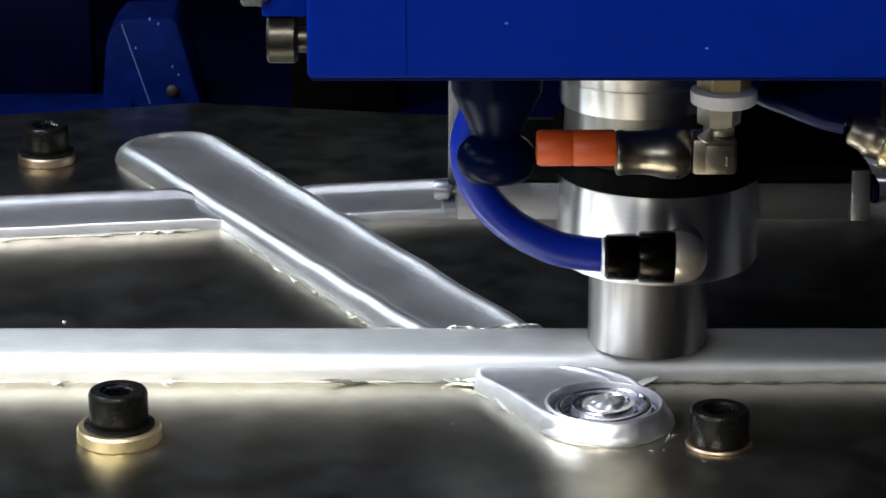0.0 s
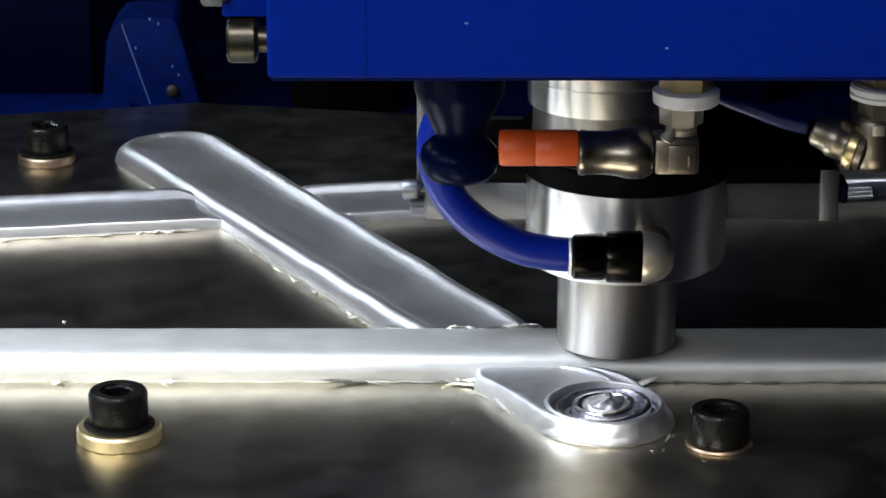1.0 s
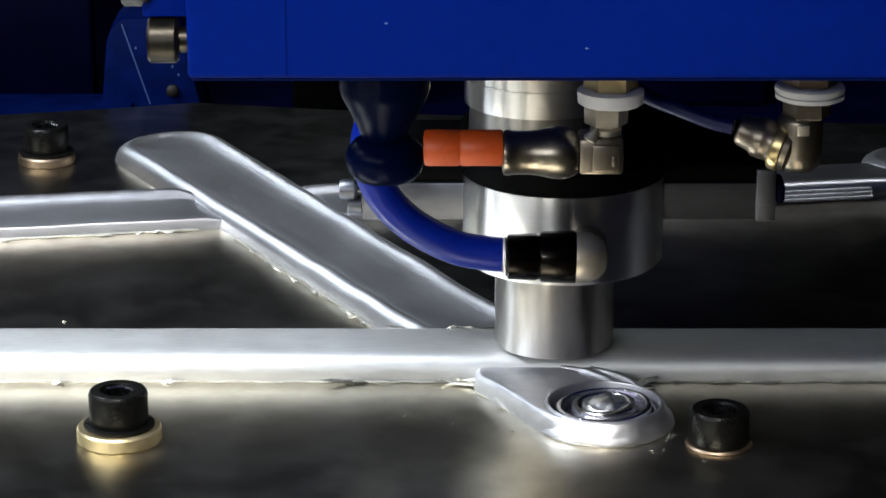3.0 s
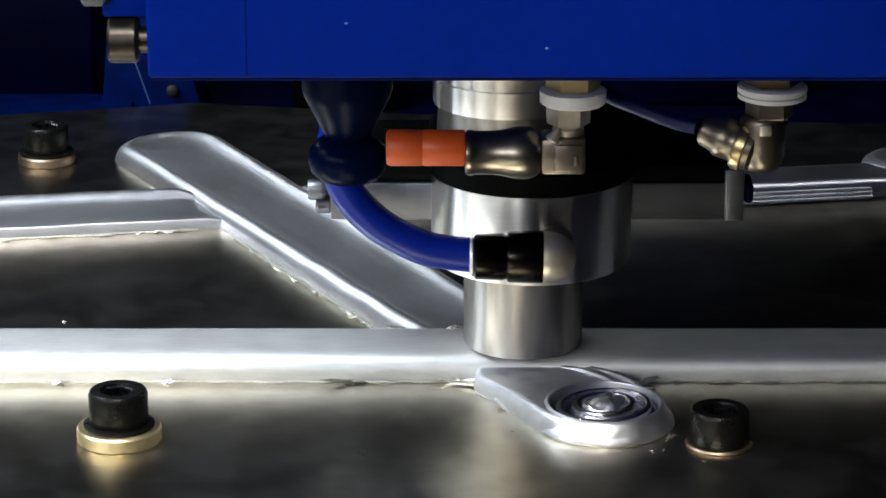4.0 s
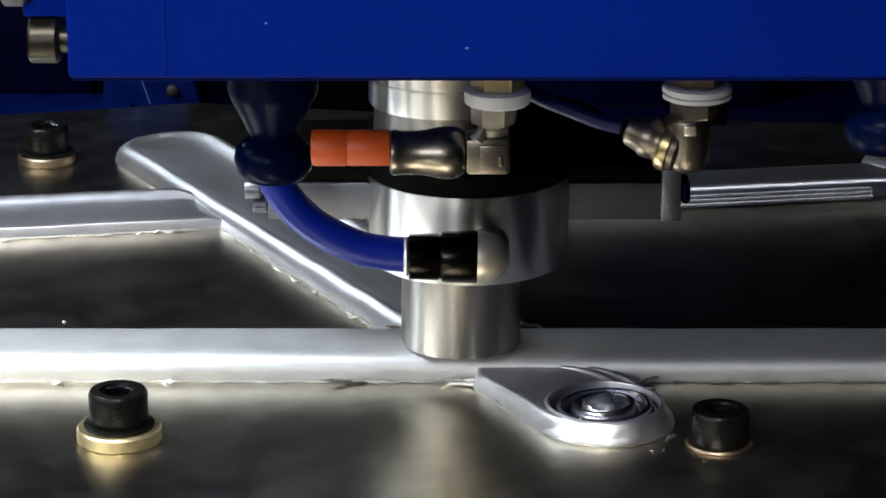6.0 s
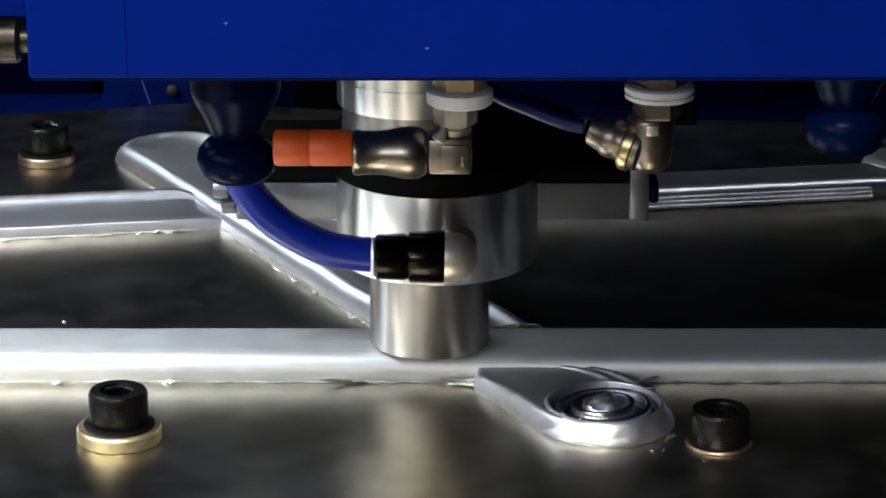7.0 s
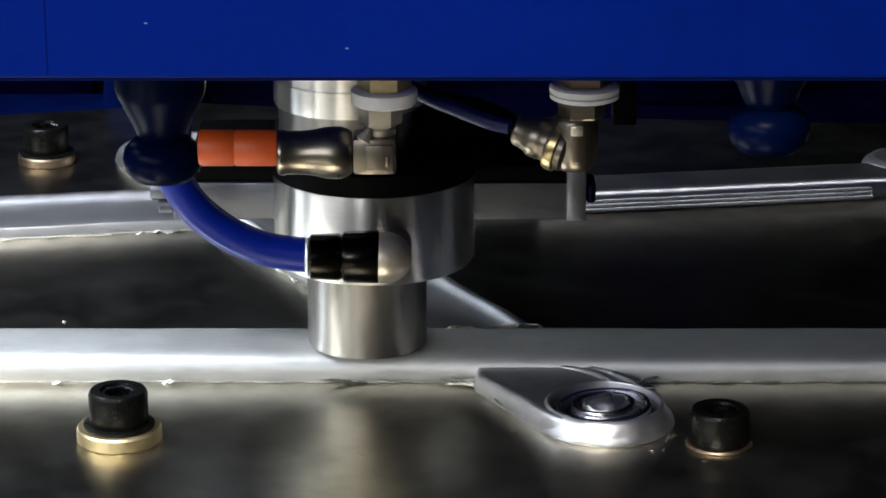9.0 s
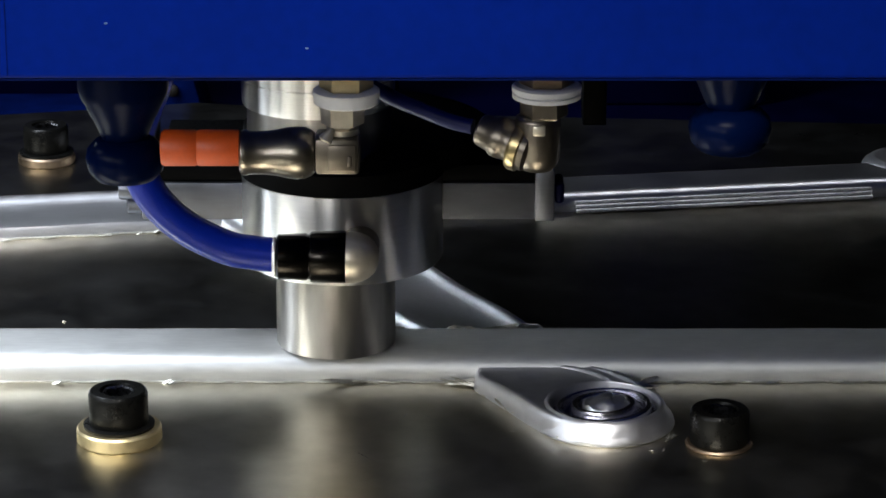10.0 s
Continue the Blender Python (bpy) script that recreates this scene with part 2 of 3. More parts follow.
# ---- the place: plate, bed, room ----
def build_place():
    bm = bmesh.new()
    outline = [(-520, -560), (520, -560), (520, 236), (-5, 276), (-60, 286), (-95, 293), (-130, 284), (-170, 275), (-520, 215)]
    a = [bm.verts.new((x, y, -14)) for x, y in outline]
    b = [bm.verts.new((x, y, 0)) for x, y in outline]
    bm.faces.new(a)
    bm.faces.new(b)
    for i in range(len(a)):
        j = (i + 1) % len(a)
        bm.faces.new((a[i], a[j], b[j], b[i]))
    tagged(part("base_plate", bm, M_PLATE, smooth=False), "worn grey steel base plate with dull reflections", "plate", kind="structure")
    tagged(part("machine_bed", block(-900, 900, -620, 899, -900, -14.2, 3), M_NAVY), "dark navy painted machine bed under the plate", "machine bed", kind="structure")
    tagged(part("floor", block(-3200, 3200, -3400, 3400, -920, -900, 0), M_WALL), "dark workshop floor", "floor", kind="structure")
    tagged(part("ceiling", block(-3200, 3200, -3400, 3400, 2300, 2320, 0), M_WALL), "dark workshop ceiling", "ceiling", kind="structure")
    for name, (x0, x1, y0, y1) in {"wall_north": (-3200, 3200, 3380, 3400), "wall_south": (-3200, 3200, -3400, -3380),
                                   "wall_west": (-3200, -3180, -3380, 3380), "wall_east": (3180, 3200, -3380, 3380)}.items():
        tagged(part(name, block(x0, x1, y0, y1, -900, 2300, 0), M_WALL), "dark workshop wall", "wall", kind="structure")


build_place()


# ---- the blue machine frame behind the plate ----
def build_frame():
    e = empty("machine_stand", -120, 330, -14, "dark blue painted machine stand behind the plate", "machine stand")
    o = (-120, 330, -14)
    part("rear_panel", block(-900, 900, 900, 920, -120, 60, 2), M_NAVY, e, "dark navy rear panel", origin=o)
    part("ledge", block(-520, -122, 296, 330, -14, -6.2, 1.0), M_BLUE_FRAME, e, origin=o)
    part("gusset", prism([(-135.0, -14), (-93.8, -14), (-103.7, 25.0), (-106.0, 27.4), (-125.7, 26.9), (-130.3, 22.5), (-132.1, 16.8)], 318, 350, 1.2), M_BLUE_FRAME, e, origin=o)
    # made-up dark sheet: stands for the unlit opening, hides the lit rear panel
    part("dark_backing", block(-520, -139, 332, 345, -14, 64, 2), M_NAVY, e, "dark navy sheet standing in for a dark opening", origin=o)
    part("knob", lathe([(2.2, 0), (2.4, 0.4), (2.4, 2.2), (1.8, 2.8), (0.3, 3.0)], (-106.4, 318, -1.6), Matrix.Rotation(radians(90), 4, "X"), 16), M_RUST, e, "rusty brown knob", origin=o)
    for x, z in ((-114.5, 27.0), (-111.2, 25.1), (-106.2, 7.8), (-103.9, 4.5), (-120.4, 15.3)):
        part("paint_chip", lathe([(0.45, -0.05), (0.4, 0.05), (0.1, 0.08)], (x, 317.8, z), Matrix.Rotation(radians(90), 4, "X"), 8, (1.0, 1.5, 1)), M_CHIP, e, origin=o)
    part("upright", block(-60, -18, 330, 370, -14, 90, 2), M_BLACK, e, "black upright", origin=o)
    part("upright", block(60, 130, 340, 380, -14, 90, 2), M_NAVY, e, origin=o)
    part("cable", pipe([(-124.8, 311, 26.6), (-119.3, 311, 9.2), (-114.7, 311, -5.4)], 0.3, 8), M_CHIP, e, "thin pale blue cable", origin=o)


build_frame()

# ---- workpiece: two long rails, the diagonal link arms ----
RAIL_PROFILE = [(-10, 0), (-10.1, 1.4), (-10.0, 2.9), (-9.75, 4.1), (-9.2, 5.3), (-8.2, 6.4), (-6.7, 7.15), (-4.6, 7.6), (-2, 7.8), (0.5, 7.9), (6, 7.9), (12, 7.8), (15, 7.4), (17, 6.0), (18.2, 3.5), (18.6, 0)]

REAR_PROFILE = [(-10, 0), (-9.9, 3.2), (-9.5, 3.9), (-8.6, 4.2), (-2, 4.3), (6, 4.4), (10.6, 4.5), (11.8, 4.8), (13.2, 5.9), (14.4, 6.8), (15.6, 7.2), (17.4, 6.9), (18.4, 4.5), (18.6, 0)]


RIDGED_PROFILE = [(-10, 0), (-9.9, 1.8), (-9.6, 3.0), (-8.9, 4.2), (-7.8, 5.2), (-6.4, 5.8), (-4.8, 6.0), (-3.2, 5.9), (0, 5.5), (6, 4.9), (12, 4.5), (15.0, 4.4), (17.8, 4.0), (18.4, 3.0), (18.6, 0)]


def chip(rng, size):
    """A small torn sliver of metal."""
    bm = bmesh.new()
    bmesh.ops.create_icosphere(bm, subdivisions=1, radius=1)
    for v in bm.verts:
        v.co *= 0.45 + 0.9 * rng.random()
    bm.transform(Matrix.Diagonal((size * rng.uniform(1.0, 3.4), size * rng.uniform(0.3, 0.6), size * rng.uniform(0.15, 0.45), 1)))
    return bm


def flash_line(rng, parent, p0, p1, count, size):
    """Torn flash left along a foot line from p0 to p1 in the parent's space."""
    a, b = Vector(p0), Vector(p1)
    turn = math.atan2(b.y - a.y, b.x - a.x)
    for _ in range(count):
        p = a.lerp(b, rng.random())
        bm = chip(rng, size * rng.uniform(0.5, 1.3))
        bm.transform(Matrix.Translation((p.x, p.y + rng.uniform(-0.5, 0.5), p.z + 0.3)) @ Matrix.Rotation(turn + rng.uniform(-0.3, 0.3), 4, "Z") @ Matrix.Rotation(rng.uniform(-0.4, 0.4), 4, "Y"))
        part("flash_burr", bm, M_FLASH, parent)


def foot_bead(rng, parent, p0, p1, radius):
    """The thin uneven lip where a bar meets the plate."""
    a, b = Vector(p0), Vector(p1)
    n = max(6, int((b - a).length / 5))
    side = Vector((b.y - a.y, a.x - b.x, 0)).normalized()
    pts = [a.lerp(b, i / n) + side * rng.uniform(-0.35, 0.35) for i in range(n + 1)]
    part("foot_lip", pipe(pts, radius, 8, 3), M_FLASH, parent)


def build_rails():
    r = empty("front_rail", 0, 0, 0, "long polished aluminium rail with rounded edges on the plate", "rail", "rails")
    part("bar", extrude_x(RAIL_PROFILE, -300, 300, 5, 0.25, 2.0), M_RAIL, r)
    rng = random.Random(5)
    foot_bead(rng, r, (-200, -10.2, 0.15), (200, -10.2, 0.15), 0.3)
    for x, count, size in ((-110.5, 3, 1.1), (-78, 3, 0.8), (-60, 2, 0.6), (-26, 4, 1.9), (-21, 3, 1.3), (-128, 2, 0.8)):
        flash_line(rng, r, (x - 2.4, -11.2, 0.2), (x + 2.4, -11.2, 0.2), count, size)
    flash_line(rng, r, (60, -10.8, 0), (130, -10.8, 0), 16, 1.1)
    flash_line(rng, r, (-14, 15.6, 7.0), (24, 15.6, 7.0), 8, 1.9)
    r2 = empty("rear_rail", -146.2, 132, 0, "long polished aluminium rail crossing behind the link arm", "rail", "rails")
    r2.rotation_euler = (0, 0, radians(9.2))
    part("bar", extrude_x(REAR_PROFILE, -140, 69.0, 5, 0.3, 7.0, 0, -0.34, 1.0, 0.78), M_RAIL_REAR, r2)
    part("bar", extrude_x([(y, 0.84 * z) for y, z in REAR_PROFILE], 104.8, 180, 3, 0.3, 7.0, -0.34, 0, 0.80, 1.0), M_RAIL_REAR, r2)
    part("ridged_bar", extrude_x(RIDGED_PROFILE, 180.1, 460, 3, 0.3, 7.0), M_RAIL_SMOOTH, r2)
    foot_bead(rng, r2, (-40, -10.2, 0.3), (64, -10.2, 0.2), 0.4)
    flash_line(rng, r2, (-10, -11.2, 0), (62, -11.0, 0), 8, 1.6)
    for k, (y, z) in enumerate(((-10.1, 3.3), (-11.2, 2.1), (-12.2, 0.9))):
        part("bead_strip", pipe([(192, y, z), (240, y - 0.2, z), (296, y, z)], 0.7, 8), M_STRIP, r2)


build_rails()


def arm_outline(length, left0, left1, right):
    """Along x: a tapering bar with a round end at 0, cut off square at its length."""
    pts = []
    mid, half = (right - left0) / 2, (right + left0) / 2
    for i in range(21):
        a = math.pi / 2 + math.pi * i / 20
        pts.append((half + half * math.cos(a), mid + half * math.sin(a)))
    n = 30
    for i in range(1, n + 1):
        t = i / n
        pts.append((half + (length - half) * t, -(left0 + (left1 - left0) * t)))
    for i in range(n + 1):
        pts.append((length + (half - length) * i / (n + 1), right))
    return pts


ARM_LAYERS = [(0, 0), (0.5, 1.9), (1.2, 3.5), (2.2, 4.7), (3.4, 5.5), (4.5, 5.95), (5.2, 6.05), (5.9, 5.85), (6.8, 5.35), (8.2, 4.6), (10.2, 3.9), (12.5, 3.4), (14.5, 3.15), (16.5, 3.05)]


def eye_neck(c):
    """The flat cast web from the rail to the eye, rising towards the eye, in world millimetres."""
    edge = [(35.0, -54.6), (30.0, -50.4), (24.6, -42.2), (20.8, -35.2), (17.2, -28.5), (13.2, -21.5), (10.6, -16.5), (10.3, -10.0), (10.6, -4.0),
            (26.0, -4.0), (41.0, -4.0), (43.2, -9.5), (46.8, -14.5), (50.5, -19.8), (55.5, -26.5)]
    outer = [p.xy for p in spline([(x, y, 0) for x, y in edge], 4)]
    n = len(outer) - 1
    bm = bmesh.new()
    rows = []
    for i, p in enumerate(outer):
        a = radians(218 - 158 * i / n)
        q = Vector((c[0] + 16.7 * math.cos(a), c[1] + 16.7 * math.sin(a)))
        d = (q - p).normalized()
        way = (outer[min(i + 1, n)] - outer[max(i - 1, 0)]).normalized()
        d = (0.4 * d + 0.6 * Vector((way.y, -way.x))).normalized()
        row = []
        for k, (out, drop) in enumerate(((1.7, 9.0), (1.4, 3.4), (0.9, 1.6), (0.3, 0.5), (-0.5, 0.06), (-1.2, 0.0))):
            v = p - d * out
            z = 4.3 + 1.4 * min(1, max(0, (-9 - v.y) / 24)) + 0.3 * noise.noise((v.x * 0.14, v.y * 0.14, 1.0))
            row.append(bm.verts.new((v.x, v.y, max(0.0, z - drop))))
        start = p + d * 1.2
        for t in (0.3, 0.6, 0.85, 1.0):
            v = start.lerp(q, t)
            z = 4.3 + 1.4 * min(1, max(0, (-9 - v.y) / 24)) + 0.3 * noise.noise((v.x * 0.14, v.y * 0.14, 1.0)) * (1 - t)
            row.append(bm.verts.new((v.x, v.y, z)))
        row.append(bm.verts.new((q.x, q.y, 0.0)))
        rows.append(row)
    for a, b in zip(rows, rows[1:]):
        for k in range(len(a) - 1):
            bm.faces.new((a[k], a[k + 1], b[k + 1], b[k]))
    return bm


def build_arm():
    e = empty("link_arm", -109.2, 234.1, 0, "polished forged aluminium link arm with a bearing eye", "link arm", "link arms")
    ang = math.atan2(-0.883, 0.47)
    e.rotation_euler = (0, 0, ang)
    part("shank", mound(arm_outline(256, 18.0, 13.8, 23.6), ARM_LAYERS), M_ALU, e)
    rng = random.Random(9)
    foot_bead(rng, e, (118, -16.9, 0.3), (254, -15.2, 0.3), 0.6)
    flash_line(rng, e, (125, -17.4, 0), (212, -16.2, 0), 26, 1.5)
    flash_line(rng, e, (160, -17.6, 0.4), (235, -16.4, 0.4), 8, 1.6)
    into_arm = (Matrix.Translation((-109.2, 234.1, 0)) @ Matrix.Rotation(ang, 4, "Z")).inverted()

    def eye(name, bm, mat, parent=e, label=""):
        bm.transform(into_arm)
        return part(name, bm, mat, parent, label)

    def arm_space(x, y, z):
        return tuple(into_arm @ Vector((x, y, z)))

    c = (44.7, -41.0, 0.0)
    hub = ring_body([(19.2, 0), (19.5, 0.5), (19.3, 1.3), (18.7, 2.2), (18.5, 2.5), (17.7, 4.0), (17.5, 4.2), (16.9, 5.3), (16.4, 5.9), (15.9, 6.2), (15.5, 6.1), (15.3, 5.6), (15.2, 0.6)], c, 80)
    for v in hub.verts:
        if 0.6 < v.co.z < 5.5:
            v.co.xy += (v.co.xy - Vector(c).xy).normalized() * 0.45 * noise.noise((v.co.x * 0.22, v.co.y * 0.22, v.co.z * 0.5))
    eye("hub", hub, M_CAST)
    eye("neck", eye_neck(c), M_CAST)
    eye("ridge", pipe([(34.0, -9.0, 4.0), (40.0, -13.0, 4.5), (45.5, -20.0, 5.1), (48.0, -25.0, 5.2)], 0.9, 10, 5), M_CAST)
    eye("ridge", pipe([(42.0, -9.0, 3.6), (46.5, -13.5, 4.2), (52.0, -21.0, 4.9), (55.6, -27.5, 4.6)], 1.0, 10, 5), M_CAST)
    flash_line(rng, e, arm_space(11, -18.5, 0), arm_space(23, -40.6, 0), 18, 1.8)
    flash_line(rng, e, arm_space(22, -38, 0.6), arm_space(31, -53, 0.2), 7, 1.5)
    flash_line(rng, e, arm_space(4, -12.0, 0.4), arm_space(11, -14.5, 0.6), 7, 2.6)
    flash_line(rng, e, arm_space(49, -14.0, 0.3), arm_space(58, -14.5, 0.3), 6, 2.4)
    flash_line(rng, e, arm_space(60, -56.5, 0), arm_space(63, -52, 0), 4, 1.0)
    # the bearing sits a little low and tilted in its bore
    def turned(profile, n=64):
        bm = ring_body(profile, n=n)
        bm.transform(Matrix.Translation(c) @ Matrix.Rotation(radians(-3.0), 4, "Y"))
        return bm

    bearing = eye("bearing", turned([(15.1, 0.8), (15.1, 2.6), (14.6, 3.0), (13.9, 3.0), (13.6, 2.6), (13.4, 0.8)]), M_RACE, label="shiny open steel bearing")
    eye("outer_race", turned([(13.3, 0.8), (13.3, 5.0), (12.9, 5.4), (12.0, 5.5), (11.6, 5.1), (11.4, 0.8)]), M_CHROME, bearing)
    eye("race_groove", turned([(11.3, 0.8), (11.3, 3.0), (10.9, 3.3), (9.6, 3.2), (9.3, 2.8), (9.2, 0.8)]), M_RACE, bearing, "dark bearing groove")
    eye("inner_race", turned([(9.1, 0.8), (9.0, 5.0), (8.6, 5.8), (7.4, 5.9), (6.9, 5.4), (6.8, 0.8)]), M_CHROME, bearing)
    cap = lathe([(6.9, 1.5), (6.9, 4.9), (6.5, 5.5), (5.6, 5.4), (5.0, 5.6), (4.4, 6.3), (3.4, 6.8), (2.0, 7.1), (0.9, 7.15), (0.2, 7.15)], n=40)
    for v in cap.verts:
        if v.co.z > 4.7:
            v.co.z += 0.9 * noise.noise((v.co.x * 0.45, v.co.y * 0.45, 2.0))
            v.co.x += 0.3 * (v.co.z - 4.7)
    bmesh.ops.translate(cap, verts=cap.verts, vec=(c[0] + 0.8, c[1] + 0.6, 0))
    eye("cap", cap, M_ALU, bearing)
    o = empty("link_arm", 157, 218, 0, "polished forged aluminium link arm crossing the rear rail", "link arm", "link arms")
    o.rotation_euler = (0, 0, ang)
    part("shank", mound(arm_outline(256, 18.0, 13.8, 23.6), ARM_LAYERS), M_ALU, o)


build_arm()


# ---- loose metal shavings on the plate ----
def build_shavings():
    rng = random.Random(21)
    bm = bmesh.new()
    spots = [(3.3, -42), (19, -48), (60, -61.5), (57, -62.5), (-78, 120), (-45, 46), (33, -62), (16, -30), (-41, 73), (57, -17), (-60, 104), (70, -70), (-10, -36), (-115, 42)]
    for x, y in spots:
        one = chip(rng, rng.uniform(0.25, 0.6))
        one.transform(Matrix.Translation((x + rng.uniform(-1, 1), y + rng.uniform(-1, 1), 0.25)) @ Matrix.Rotation(rng.uniform(0, 3.1), 4, "Z"))
        me = bpy.data.meshes.new("shaving")
        one.to_mesh(me)
        one.free()
        bm.from_mesh(me)
        bpy.data.meshes.remove(me)
    tagged(part("metal_shavings", bm, M_FLASH), "tiny bright metal shavings lying on the plate", "shavings", kind="stuff")


build_shavings()


def build_scratches():
    """Fine scratches and stains rubbed into the plate, standing a hair above it."""
    rng = random.Random(33)
    bm = bmesh.new()
    fields = [(-140, -95, 40, 85, 12), (-80, 10, -75, -30, 6), (70, 130, -90, -60, 7), (-70, -45, 50, 110, 5)]
    for x0, x1, y0, y1, count in fields:
        for _ in range(count):
            x, y = rng.uniform(x0, x1), rng.uniform(y0, y1)
            a, length, w = rng.gauss(-0.5, 0.35), rng.uniform(2, 11), rng.uniform(0.04, 0.10)
            ux, uy = math.cos(a), math.sin(a)
            bend = rng.uniform(-0.6, 0.6)
            ring = []
            for t, k in ((0, 0.0), (0.5, 1.0), (1, 0.0)):
                px, py = x + ux * length * t - uy * bend * k, y + uy * length * t + ux * bend * k
                ring.append([bm.verts.new((px - uy * w * (k + 0.1), py + ux * w * (k + 0.1), 0.03)), bm.verts.new((px + uy * w * (k + 0.1), py - ux * w * (k + 0.1), 0.03))])
            for p, q in zip(ring, ring[1:]):
                bm.faces.new((p[0], p[1], q[1], q[0]))
    tagged(part("plate_scratches", bm, M_SCRATCH), "fine pale scratches on the steel plate", "scratches", kind="stuff")


build_scratches()


# ---- socket head screws ----
def build_screw(x, y, washer_mat, washer_r, washer_h, tilt, label, flange=True):
    e = empty("socket_screw", x, y, 0, label, "screw", "plate screws")
    part("washer", ring_body([(washer_r - 0.4, 0), (washer_r, 0.5), (washer_r, washer_h - 0.6), (washer_r - 0.5, washer_h), (5.2, washer_h), (5.2, 0)]), washer_mat, e, "brass coloured collar washer")
    if flange:
        part("flange", lathe([(9.6, washer_h), (9.7, washer_h + 0.8), (8.3, washer_h + 1.1)]), M_BLACK_OX, e)
    h = washer_h + (0.9 if flange else 0)
    part("head", lathe([(7.8, h), (8.05, h + 0.4), (8.1, h + 8.3), (7.9, h + 9.0), (7.4, h + 9.5), (5.0, h + 9.5), (4.8, h + 9.2), (4.7, h + 4.0)]), M_BLACK_OX, e, "black cylinder head")
    part("socket", ring_body([(4.65, h + 4.1), (4.65, h + 9.0), (3.9, h + 8.7), (3.9, h + 4.1)], n=6), M_SOCKET, e, "hexagonal socket", smooth=False)
    e.rotation_euler = (0, 0, radians(tilt))


build_screw(-88.3, -54.0, M_BRASS, 11.6, 4.2, 20, "black socket head screw on a brass collar washer")
build_screw(75.0, -57.6, M_COPPER, 9.2, 1.0, 50, "black socket head screw on a thin copper washer", flange=False)
build_screw(-142.3, 213.0, M_COPPER, 10.2, 3.4, 10, "black socket head screw on a copper washer at the back")

# ---- the travelling head ----
O = (59.3, 5.0, 8.0)
SPEED = 9.03
head = empty("tool_carriage", *O, "blue tool carriage with turned steel spindle, hoses and air fittings", "tool carriage")


def hp(name, bm, mat, parent=head, label="", smooth=True):
    return part(name, bm, mat, parent, label, smooth, O)


def build_head():
    # housing
    hp("housing", block(-30.8, 420, -155.5, 110, 128.6, 420, 1.2, 3), M_BLUE, label="blue enamelled housing")
    hp("side_rail", block(-41.2, -30.9, -150, 100, 141.6, 420, 0.8), M_BLUE, label="blue side rail")
    # underside takes a darker blue than the housing: its shade is in the colour
    hp("underside_panel", block(-30, 419, -154.2, 109, 127.9, 128.5, 0.1), M_BLUE_FRAME, label="blue underside panel, shade put into its darker colour")
    for x, z in ((59.6, 135.8), (14.3, 141.6)):
        hp("paint_chip", lathe([(0.35, -0.05), (0.3, 0.03), (0.1, 0.05)], (x, -155.55, z), Matrix.Rotation(radians(90), 4, "X"), 8, (1.3, 0.8, 1)), M_CHIP)
    hp("cover_seam", block(-8.45, -8.25, -155.65, -155.4, 129.4, 419, 0), M_GROOVE, smooth=False)
    for x0, z in ((-40.1, 136.0), (-45.9, 149.1)):
        hp("bolt", lathe([(4.9, 0), (5.4, 0.6), (5.4, 6.2), (4.6, 7.0), (3.0, 7.1), (3.0, 9.6)], (x0, -148, z), "X", 6 if z > 140 else 32), M_BOLT, label="plain steel bolt head")
    # spindle
    ax, ay = 61.5, 6.0
    hp("upper_sleeve", lathe([(20.6, 80.2), (21.6, 79.6), (21.8, 80.4), (21.8, 87.1), (21.3, 87.3), (21.3, 87.9), (21.8, 88.1), (21.8, 128.4)], (ax - 6.6, ay, 0), n=64), M_STEEL)
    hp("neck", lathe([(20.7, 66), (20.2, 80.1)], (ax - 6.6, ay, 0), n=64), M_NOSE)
    hp("clamp_disc", lathe([(28.2, 59), (29.3, 59.4), (29.3, 65.4), (28.6, 66)], (ax, ay, 0), n=64), M_BLACK, label="black clamp disc")
    hp("spindle_body", lathe([(27.6, 33.6), (28.2, 33.4), (28.8, 34.2), (28.8, 59)], (ax, ay, 0), n=64), M_STEEL, label="polished turned steel cylinder")
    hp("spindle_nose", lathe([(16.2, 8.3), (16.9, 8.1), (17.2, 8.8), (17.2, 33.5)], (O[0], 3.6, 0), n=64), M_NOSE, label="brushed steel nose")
    # yoke
    hp("yoke_bar", block(4, 122, 3, 14, 44.8, 55.8, 0.5), M_GREY, label="milled aluminium crossbar")
    hp("yoke_post", block(1.5, 8, 10, 24, 44.8, 128.5, 0.5), M_GREY)
    hp("yoke_post", block(116.6, 122.2, 2, 14, 44.6, 60, 0.5), M_GREY)
    hp("yoke_post", block(132, 139, 44, 56, 61.2, 128.5, 0.5), M_BLACK)
    hp("clamp_block", block(122.3, 125.0, 3, 14, 49.5, 55.6, 1.1, 3), M_NAVY)
    hp("clamp_screw", lathe([(2.6, 0), (3.0, 0.6), (3.0, 4.2), (2.3, 5.0), (1.2, 5.1), (1.2, 8)], (-2.6, 6, 53.0), "X", 24), M_GREY)
    hp("clamp_screw", lathe([(2.2, 0), (2.6, 0.5), (2.6, 4)], (-0.4, 6, 48.5), "X", 24), M_GREY)
    hp("cover_plate", block(8.5, 121, 4, 52, 56.1, 61, 0.5), M_BLACK, label="black cover plate")
    hp("motor_collar", lathe([(35.5, 60.9), (36, 61.5), (36, 67), (34, 68)], (68, 26, 0), n=64), M_BLACK)
    build_air_fitting()
    build_second_fitting()
    build_hoses()


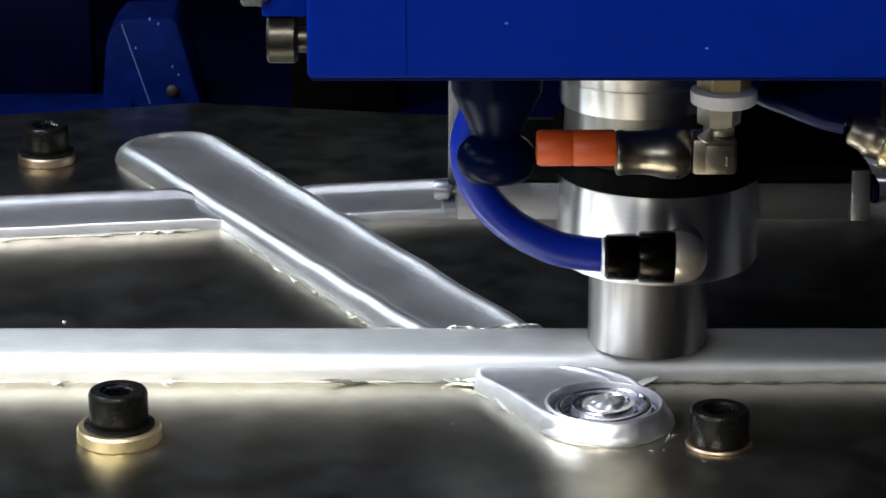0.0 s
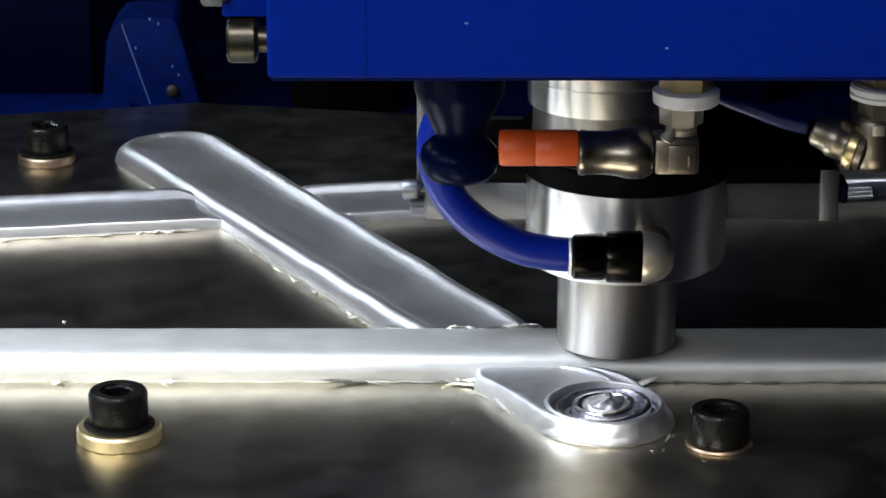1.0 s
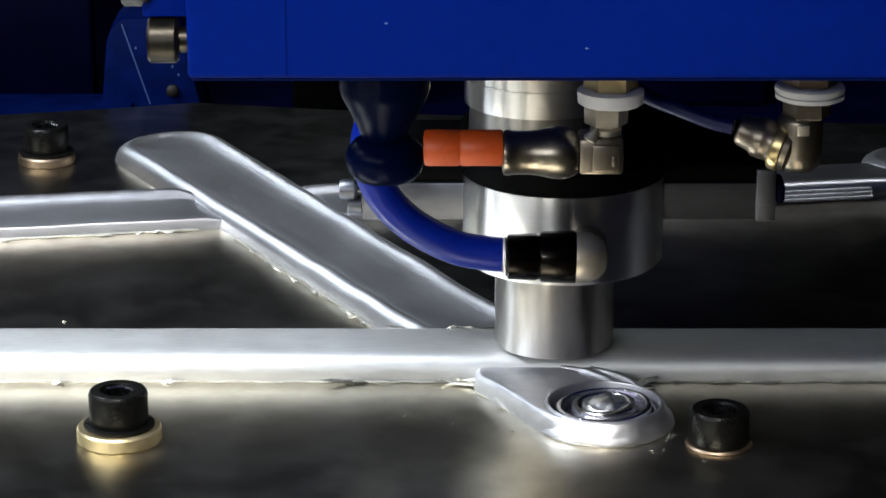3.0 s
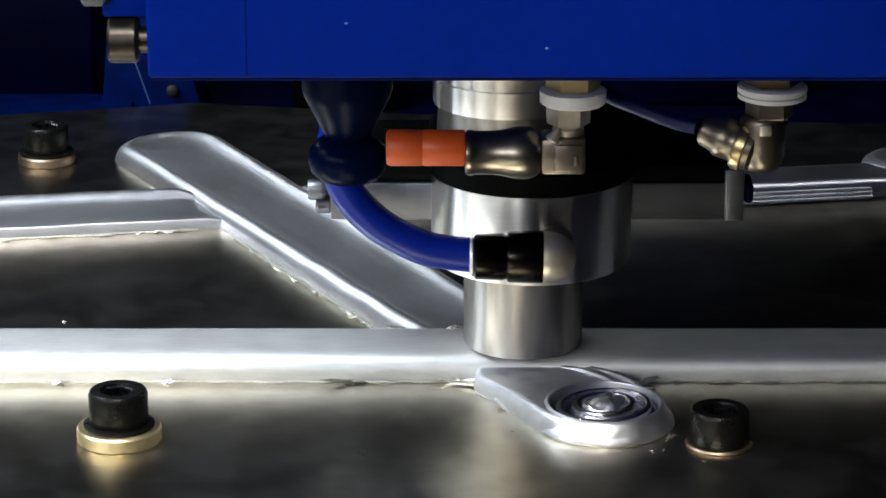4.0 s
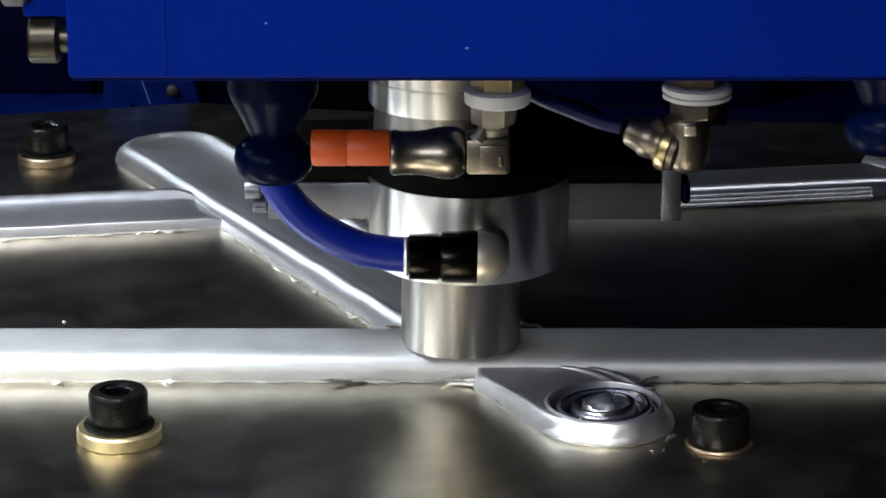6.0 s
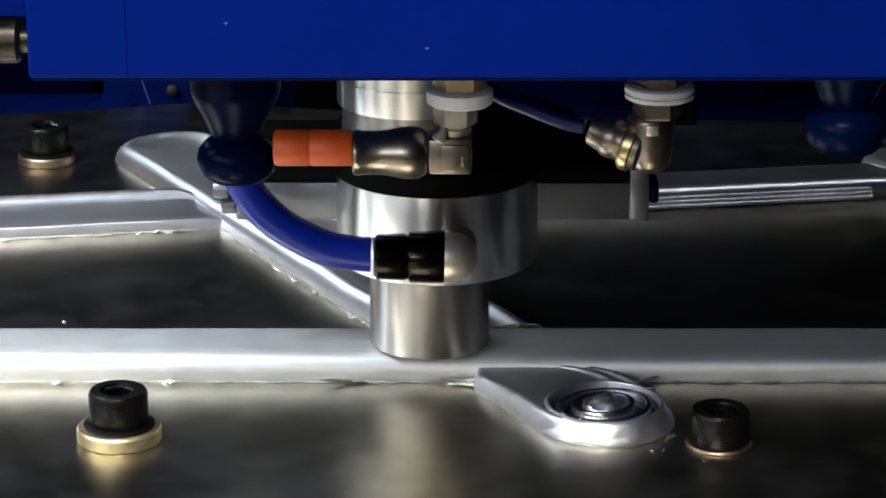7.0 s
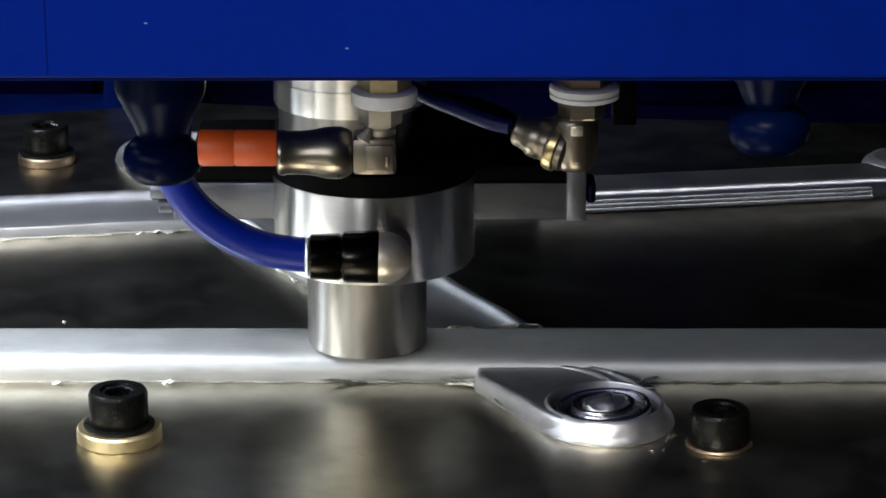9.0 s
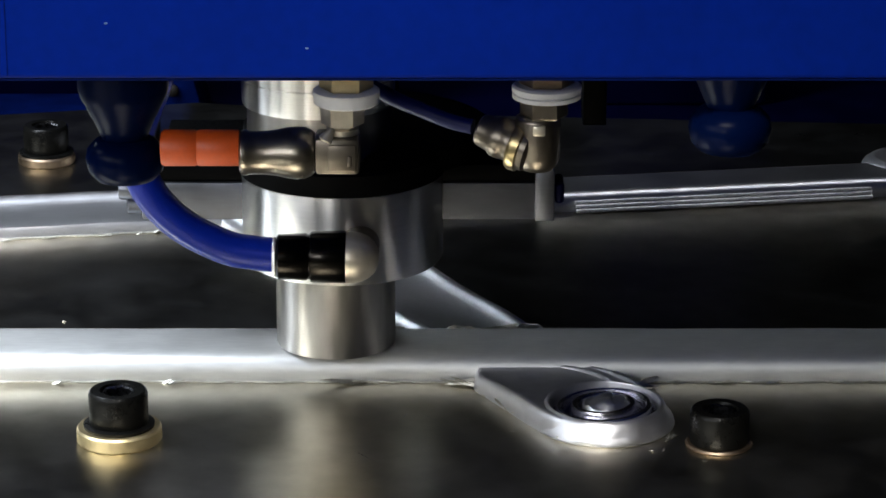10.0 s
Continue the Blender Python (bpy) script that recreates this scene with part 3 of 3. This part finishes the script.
def build_air_fitting():
    x, y = 67.2, -121.0
    f = hp("air_fitting", block(x - 7.6, x + 3.1, y - 5.2, y + 5.2, 97.0, 105.9, 1.0), M_NICKEL, label="nickel plated elbow fitting")
    hp("body_step", block(x - 4.4, x + 2.4, y - 5.9, y - 5.0, 98.0, 104.6, 0.4), M_NICKEL, f)
    hp("moulded_mark", block(x + 0.2, x + 1.3, y - 6.3, y - 5.8, 99.4, 102.0, 0.3), M_NICKEL, f)
    hp("nut", lathe([(6.0, 117.3), (6.5, 117.6), (6.5, 128.5)], (x, y, 0), n=6), M_BRASS, f, "brass nut", smooth=False)
    hp("seal_washer", lathe([(7.2, 113.4), (7.9, 113.9), (8.0, 116.8), (7.4, 117.2)], (x, y, 0)), M_WHITE, f, "white nylon seal")
    hp("stem", lathe([(3.3, 105.8), (3.3, 108.2), (5.2, 108.6), (5.4, 113.4)], (x - 1.0, y, 0), n=6), M_PALE, f, smooth=False)
    hp("stem_ring", lathe([(3.0, 105.7), (3.8, 106.1), (3.8, 107.4), (3.0, 107.8)], (x - 1.0, y, 0), n=32), M_PALE, f)
    hp("barrel", lathe([(4.6, 0), (5.4, 0.4), (5.6, 1.6), (5.3, 2.2), (5.3, 6.5), (5.6, 9.0), (6.2, 11.5), (6.4, 13.5), (6.3, 15.6), (5.6, 17.2), (4.9, 18.0)], (41.4, y, 101.2), "X"), M_BARREL, f)
    hp("release_sleeve", lathe([(2.6, 0), (4.0, 0.2), (4.4, 0.9), (4.4, 8.4), (4.15, 8.8), (4.4, 9.2), (4.4, 18.6), (4.1, 19.0)], (22.4, y, 102.4), "X"), M_ORANGE, f, "orange plastic sleeve")
    hp("pointer", lathe([(1.6, 0), (1.9, 0.5), (0.4, 3.4)], (x - 5.0, y - 4.0, 105.3), Matrix.Rotation(radians(28), 4, "Y"), 16), M_PALE, f)


def build_second_fitting():
    x, y = 115.2, -118.0
    f = hp("air_fitting", lathe([(1.5, 95.6), (3.6, 96.2), (4.8, 97.6), (5.4, 99.8), (5.5, 108.6), (5.2, 109.4), (4.6, 109.8)], (x - 2.0, y, 0), n=40), M_NICKEL, label="nickel plated swivel fitting")
    hp("nut", lathe([(6.4, 117.6), (6.8, 117.9), (6.8, 128.5)], (x, y, 0), n=6), M_COPPER, f, smooth=False)
    hp("seal_washer", lathe([(7.6, 114.0), (8.3, 114.3), (8.3, 115.2), (7.8, 115.4), (7.8, 115.7), (8.4, 115.9), (8.4, 117.0), (7.8, 117.5)], (x, y, 0)), M_WHITE, f, "white nylon seal")
    hp("stem", lathe([(5.6, 109.6), (5.8, 110.0), (5.8, 114.0)], (x - 0.6, y, 0), n=6), M_NICKEL, f, smooth=False)
    hp("port_screw", block(x - 3.4, x - 0.4, y - 6.0, y - 4.6, 106.0, 108.6, 0.4), M_PALE, f)
    way = Vector((-11.0, 4.2, 3.6)).normalized()
    turn = way.to_track_quat("Z", "Y").to_matrix().to_4x4()
    knee = (x - 4.4, y - 0.4, 101.4)
    hp("swivel_barrel", lathe([(3.0, -2), (5.6, -0.5), (5.8, 1.2), (5.0, 2.4), (4.9, 5.6), (5.1, 6.0), (5.1, 8.4), (4.4, 9.4), (3.9, 12.6), (3.2, 13.2)], knee, turn), M_NICKEL, f)
    hp("swivel_ring", lathe([(5.2, 0.6), (6.4, 1.2), (6.5, 3.0), (6.0, 3.8), (5.0, 4.0)], knee, turn), M_DULL_BRASS, f, "brass swivel ring")
    hp("air_tube", pipe([(97.5, -113.9, 105.6), (92, -112, 106.5), (84, -108.5, 108.8), (77, -105, 111), (66, -101, 117), (60, -100, 128)], 1.9, 16), M_TUBE_DARK, f, "dark blue air tube")


def build_hoses():
    def nozzle(x, y, z):
        s = hp("hose_socket", lathe([(5.2, z + 4.6), (5.6, z + 5.4), (7.6, z + 10), (10.4, z + 15.5), (11.0, z + 17.5), (11.0, 128.5)], (x, y, 0)), M_HOSE, label="dark blue segmented coolant hose")
        hp("ball_joint", lathe([(5.0, -5.8), (7.2, -5.2), (9.0, -3.2), (9.7, 0), (9.2, 2.4), (7.4, 4.4), (5.4, 5.2)], (x, y, z)), M_HOSE, s)
    nozzle(13.0, -113.5, 97.8)
    nozzle(157.0, -142.0, 113.5)
    y = -32.5
    c = hp("elbow_connector", lathe([(5.7, 0), (6.3, 0.5), (6.5, 8.0), (6.2, 8.5), (6.2, 9.0), (6.9, 9.3), (7.1, 10), (7.3, 18.6), (6.9, 19.4)], (44.6, y, 45.4), "X"), M_DARKCHROME, label="black chrome push-in elbow")
    hp("release_ring", lathe([(4.2, 0), (5.4, 0.3), (5.6, 1.0), (5.0, 1.8)], (43.2, y, 45.4), "X", 32), M_STEEL, c)
    hp("elbow_dome", lathe([(6.8, -1.5), (7.1, 0), (7.1, 2.0), (6.7, 4.2), (5.8, 6.2), (4.3, 7.8), (2.4, 8.8), (0.3, 9.1)], (63.6, y, 45.3), "X", 40), M_PALE, c)
    hp("elbow_stem", lathe([(5.6, 0), (5.6, 12)], (67.0, y + 3, 45.4), "Y", 32), M_NICKEL, c)
    hp("air_hose", pipe([(46, y, 45.8), (38, y, 46.6), (30, y, 48.4), (19.2, y, 54.2), (11.5, y, 61.9), (7.3, y, 71.0), (6.9, y, 79.5), (9.8, y, 88.3), (13.5, y, 100), (15.5, y, 128)], 4.8, 24, 12), M_TUBE, label="bright blue air hose")


build_head()


def motions():
    rows = [(t, pose((O[0] - SPEED * t) * S, O[1] * S, O[2] * S)) for t in (0.0, 2.5, 5.0, 7.5, 10.0)]
    walk(head, rows)
    for curve in head.animation_data.action.layers[0].strips[0].channelbag(head.animation_data.action_slot).fcurves:
        for key in curve.keyframe_points:
            key.interpolation = "LINEAR"


motions()
